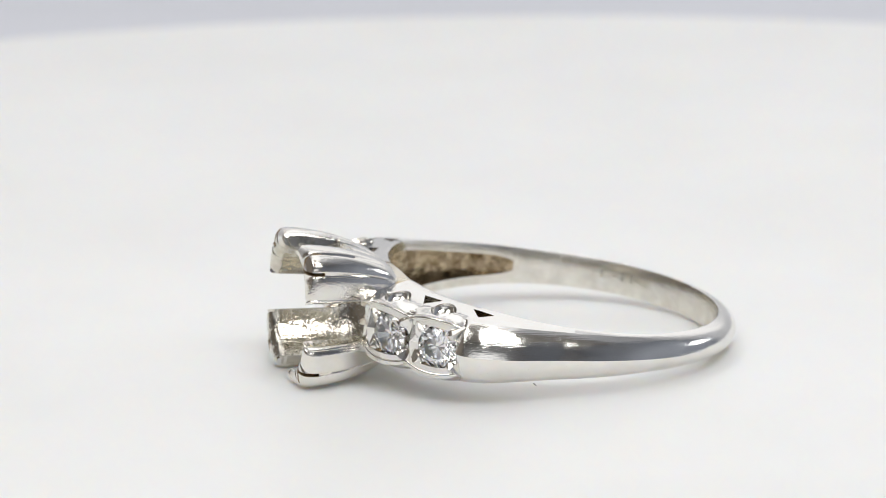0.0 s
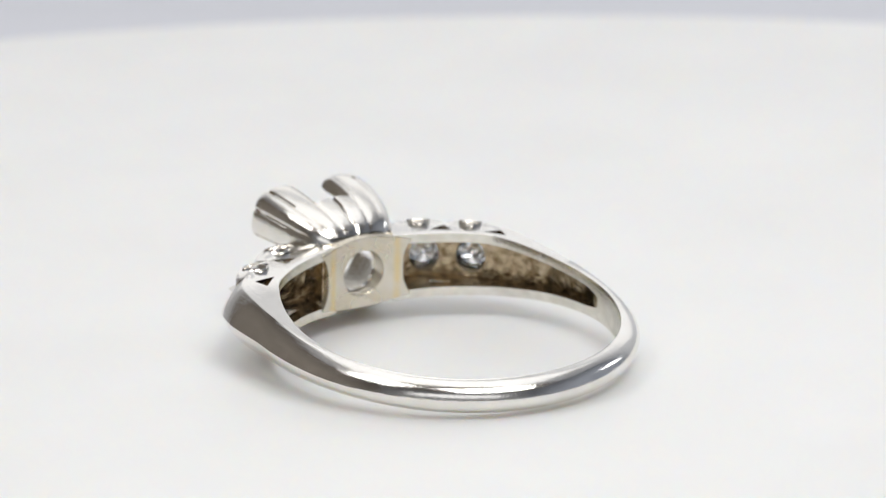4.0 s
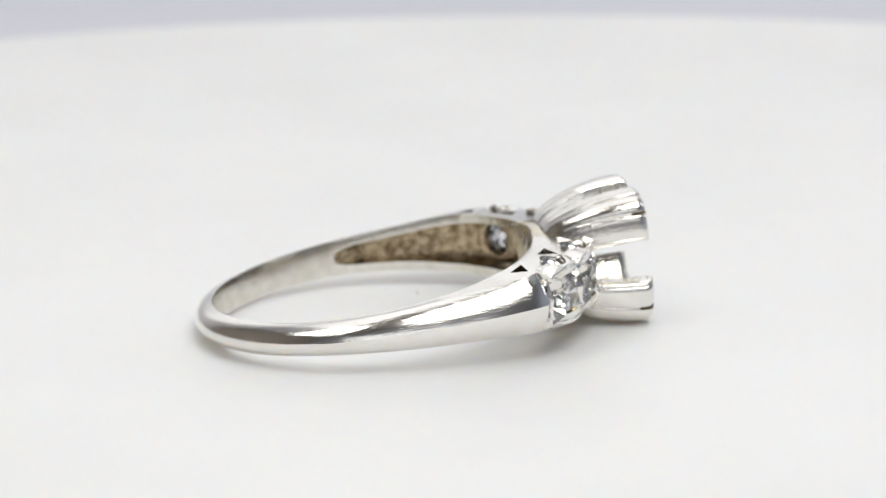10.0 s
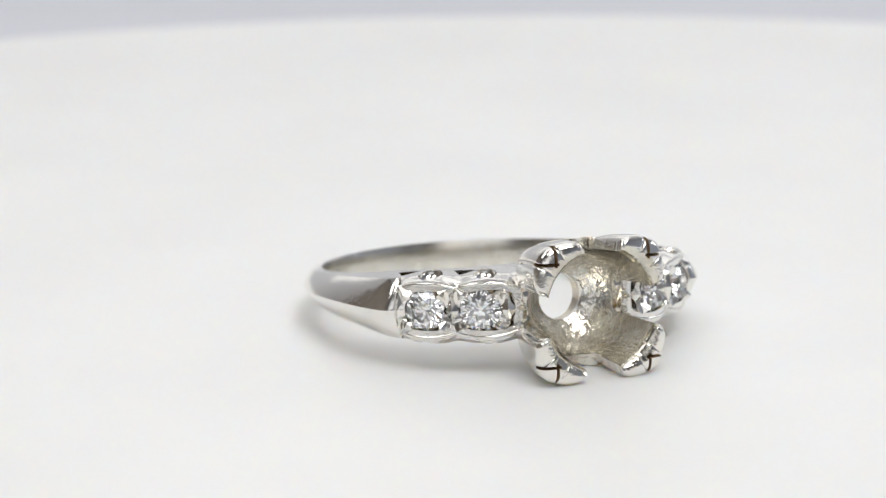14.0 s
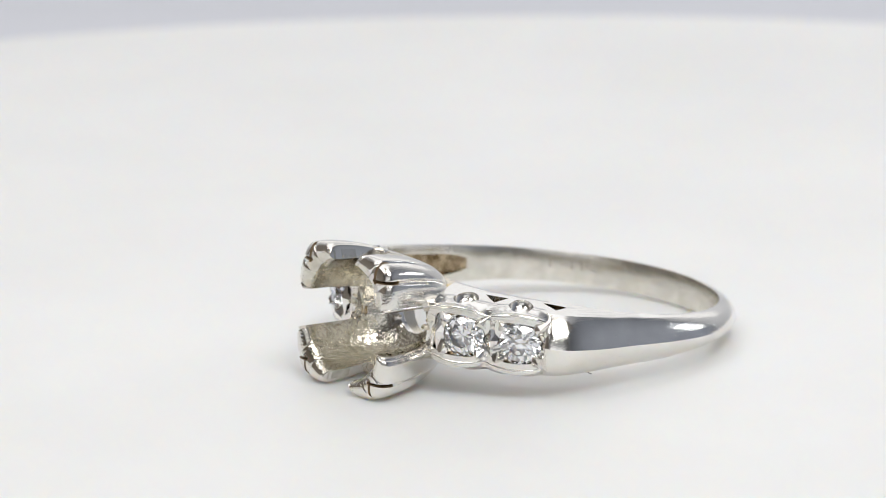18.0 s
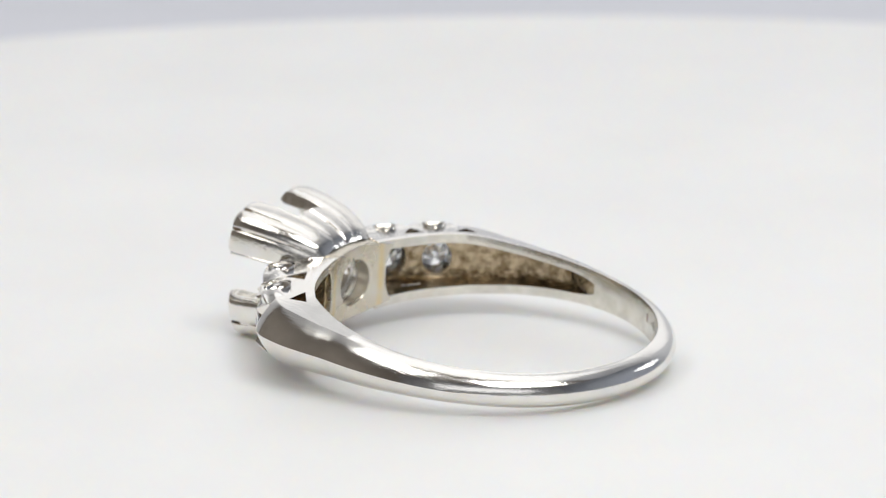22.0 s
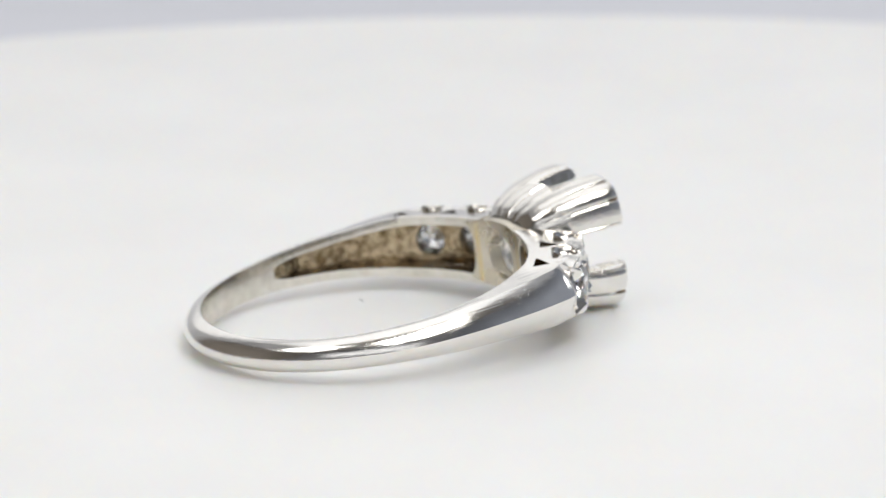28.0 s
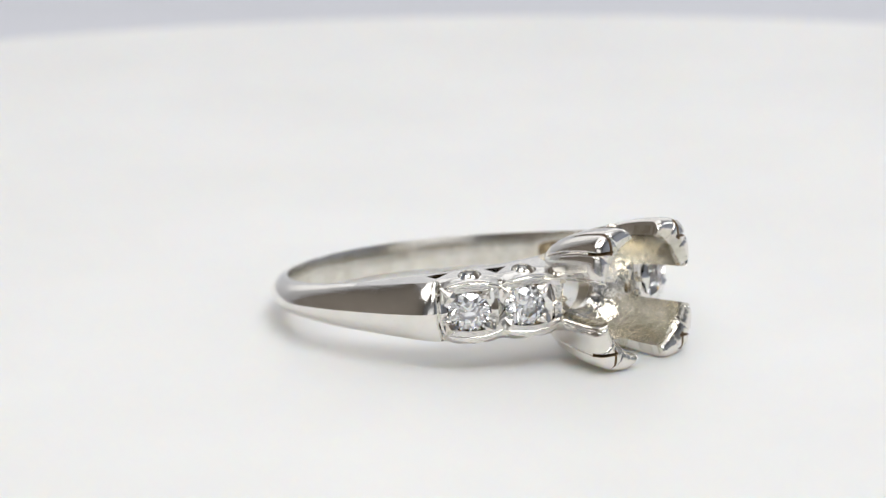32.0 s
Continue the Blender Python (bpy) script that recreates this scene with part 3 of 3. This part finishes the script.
def prong_mesh():
    """One corner prong of three fluted lobes, saw-cut between the lobes at the tip; built in the quadrant +y +z."""
    th0, th1, n = 18.0, 72.0, 96
    xs = [9.6 + (13.0 - 9.6) * j / 10 for j in range(11)] + [13.02, 13.2, 13.40, 13.56, 13.68, 13.78, 13.86, 13.90]
    outer, inner = [], []
    for x in xs:
        s = (x - X0) / (X1 - X0)
        tip = max(0.0, (x - 13.40) / 0.50)
        thin = math.sqrt(max(0.0, 1 - tip * tip)) if tip > 0 else 1.0
        ro_row, ri_row = [], []
        for i in range(n + 1):
            th = th0 + (th1 - th0) * i / n
            ro, ri = outer_r(th, s), inner_r(x)
            xt = x if x <= 12.6 else 12.6 + (x - 12.6) * (1 - 0.10 * (1 - lobe(th)) ** 2)
            edge = min(i, n - i) / 5.0
            if edge < 1:
                ro = ri + (ro - ri) * (0.62 + 0.38 * math.sqrt(1 - (1 - edge) ** 2))
            mid = ri + (ro - ri) * 0.45
            ro, ri = mid + (ro - mid) * thin, mid + (ri - mid) * thin
            ro_row.append((xt, ro * math.cos(radians(th)), ro * math.sin(radians(th))))
            ri_row.append((xt, ri * math.cos(radians(th)), ri * math.sin(radians(th))))
        outer.append(ro_row)
        inner.append(ri_row)
    verts, faces = [], []
    w = n + 1
    for grid in (outer, inner):
        for row in grid:
            verts += row
    m, k = len(xs), len(xs) * w
    for j in range(m - 1):
        for i in range(n):
            faces.append((j * w + i, j * w + i + 1, (j + 1) * w + i + 1, (j + 1) * w + i))
            faces.append((k + j * w + i, k + (j + 1) * w + i, k + (j + 1) * w + i + 1, k + j * w + i + 1))
        for i in (0, n):
            faces.append((j * w + i, (j + 1) * w + i, k + (j + 1) * w + i, k + j * w + i))
    for i in range(n):
        faces.append((i, i + 1, k + i + 1, k + i))
        a = (m - 1) * w
        faces.append((a + i, k + a + i, k + a + i + 1, a + i + 1))
    me = mesh_of("prong", verts, faces, FLUTED, 38)
    me.materials.append(BRUSHED)
    for p in me.polygons:
        c, nr = p.center, p.normal
        if c.y * nr.y + c.z * nr.z < 0:
            p.material_index = 1
    # two saw cuts, along y and along z, meet inside the tip
    blades = []
    for k in (0, 1):
        v = [(x, y, z) if k else (x, z, y) for x in (13.05, 14.6) for y in (2.45, 2.61) for z in (2.35, 5.2)]
        f = [(0, 1, 3, 2), (4, 6, 7, 5), (0, 4, 5, 1), (2, 3, 7, 6), (0, 2, 6, 4), (1, 5, 7, 3)]
        blades.append(mesh_of("saw_blade", v, f, DARK))
    return cut_out(me, blades, 38)


PRONG = prong_mesh()
for k in range(4):
    pr = part("prong", PRONG, ring, "fluted prong with a saw-cut tip")
    pr.matrix_local = LEAN @ pose(0, 0, 0, 90 * k, 0, 0)


def bead_mesh():
    """Lumpy grain of solder, a little flattened."""
    bm = bmesh.new()
    bmesh.ops.create_icosphere(bm, subdivisions=2, radius=0.00017)
    for v in bm.verts:
        v.co *= 1 + 0.30 * noise.noise(v.co * 9000)
        v.co.x *= 0.7
        v.normal_update()
    me = bpy.data.meshes.new("solder_bead")
    bm.to_mesh(me)
    bm.free()
    me.materials.append(SOLDER)
    for p in me.polygons:
        p.use_smooth = True
    return me


BEAD = bead_mesh()
for side in (1, -1):
    for k in range(7):
        x, y = on_deck(6.42 + 0.12 * math.sin(k * 2.3), -0.10 - 0.14 * (k % 3))
        part("solder_bead", BEAD, ring).matrix_local = (
            pose(x * MM, y * side * MM, (ZC - 0.95 + 0.32 * k) * MM, 47 * k, 31 * k, 20 * k) @ Matrix.Scale(0.8 + 0.17 * (k * 5 % 4), 4))


def hallmark():
    """The fineness mark struck into the inside of the band."""
    cu = bpy.data.curves.new("hallmark", "FONT")
    cu.body, cu.size = "14K", 0.72
    cu.offset = -0.012
    tmp = new("hallmark_text", cu)
    flat = bpy.data.meshes.new_from_object(tmp.evaluated_get(bpy.context.evaluated_depsgraph_get()))
    bpy.data.objects.remove(tmp)
    wide = max(v.co.x for v in flat.vertices)
    for v in flat.vertices:
        a = radians(-126.5 - 21.5 * v.co.x / wide)
        r, z = lerp_table(RI_T, 360 - abs(math.degrees(a)) if abs(math.degrees(a)) > 180 else abs(math.degrees(a))) - 0.012, -0.27 + v.co.y
        v.co = (r * math.cos(a) * 1.03 * MM, r * math.sin(a) * MM, z * MM)
    flat.materials.append(STAMP)
    return flat


part("hallmark", hallmark(), ring, "worn struck mark inside the band")

# a wisp of lint on the plate, inside the ring
def lint_mesh():
    verts, faces, n = [], [], 6
    path = [(-0.18, 0.00, 0.03), (-0.09, 0.02, 0.04), (0.0, 0.015, 0.03), (0.10, -0.02, 0.04), (0.18, 0.01, 0.03)]
    for x, y, z in path:
        for i in range(n):
            a = 2 * math.pi * i / n
            verts.append((x, y + 0.025 * math.cos(a), z + 0.025 * math.sin(a)))
    for j in range(len(path) - 1):
        for i in range(n):
            faces.append((j * n + i, j * n + (i + 1) % n, (j + 1) * n + (i + 1) % n, (j + 1) * n + i))
    return mesh_of("lint_wisp", verts, faces, LINT, 60)


lint = tagged(new("lint_wisp", lint_mesh()), "tiny grey lint wisp lying on the turntable", "lint")


def motions():
    """The turntable carries the ring round at an even pace."""
    times = [0.5 * i for i in range(65)]
    walk(turntable, [(t, pose(0, 0, 0, 0, 0, -TURN * t)) for t in times])
    walk(ring, [(t, pose(0, 0, 0, 0, 0, -TURN * t) @ SEAT) for t in times])
    walk(lint, [(t, pose(0, 0, 0, 0, 0, -TURN * t) @ pose(0.0036, -0.0084, 0, 0, 0, 110)) for t in times])


motions()
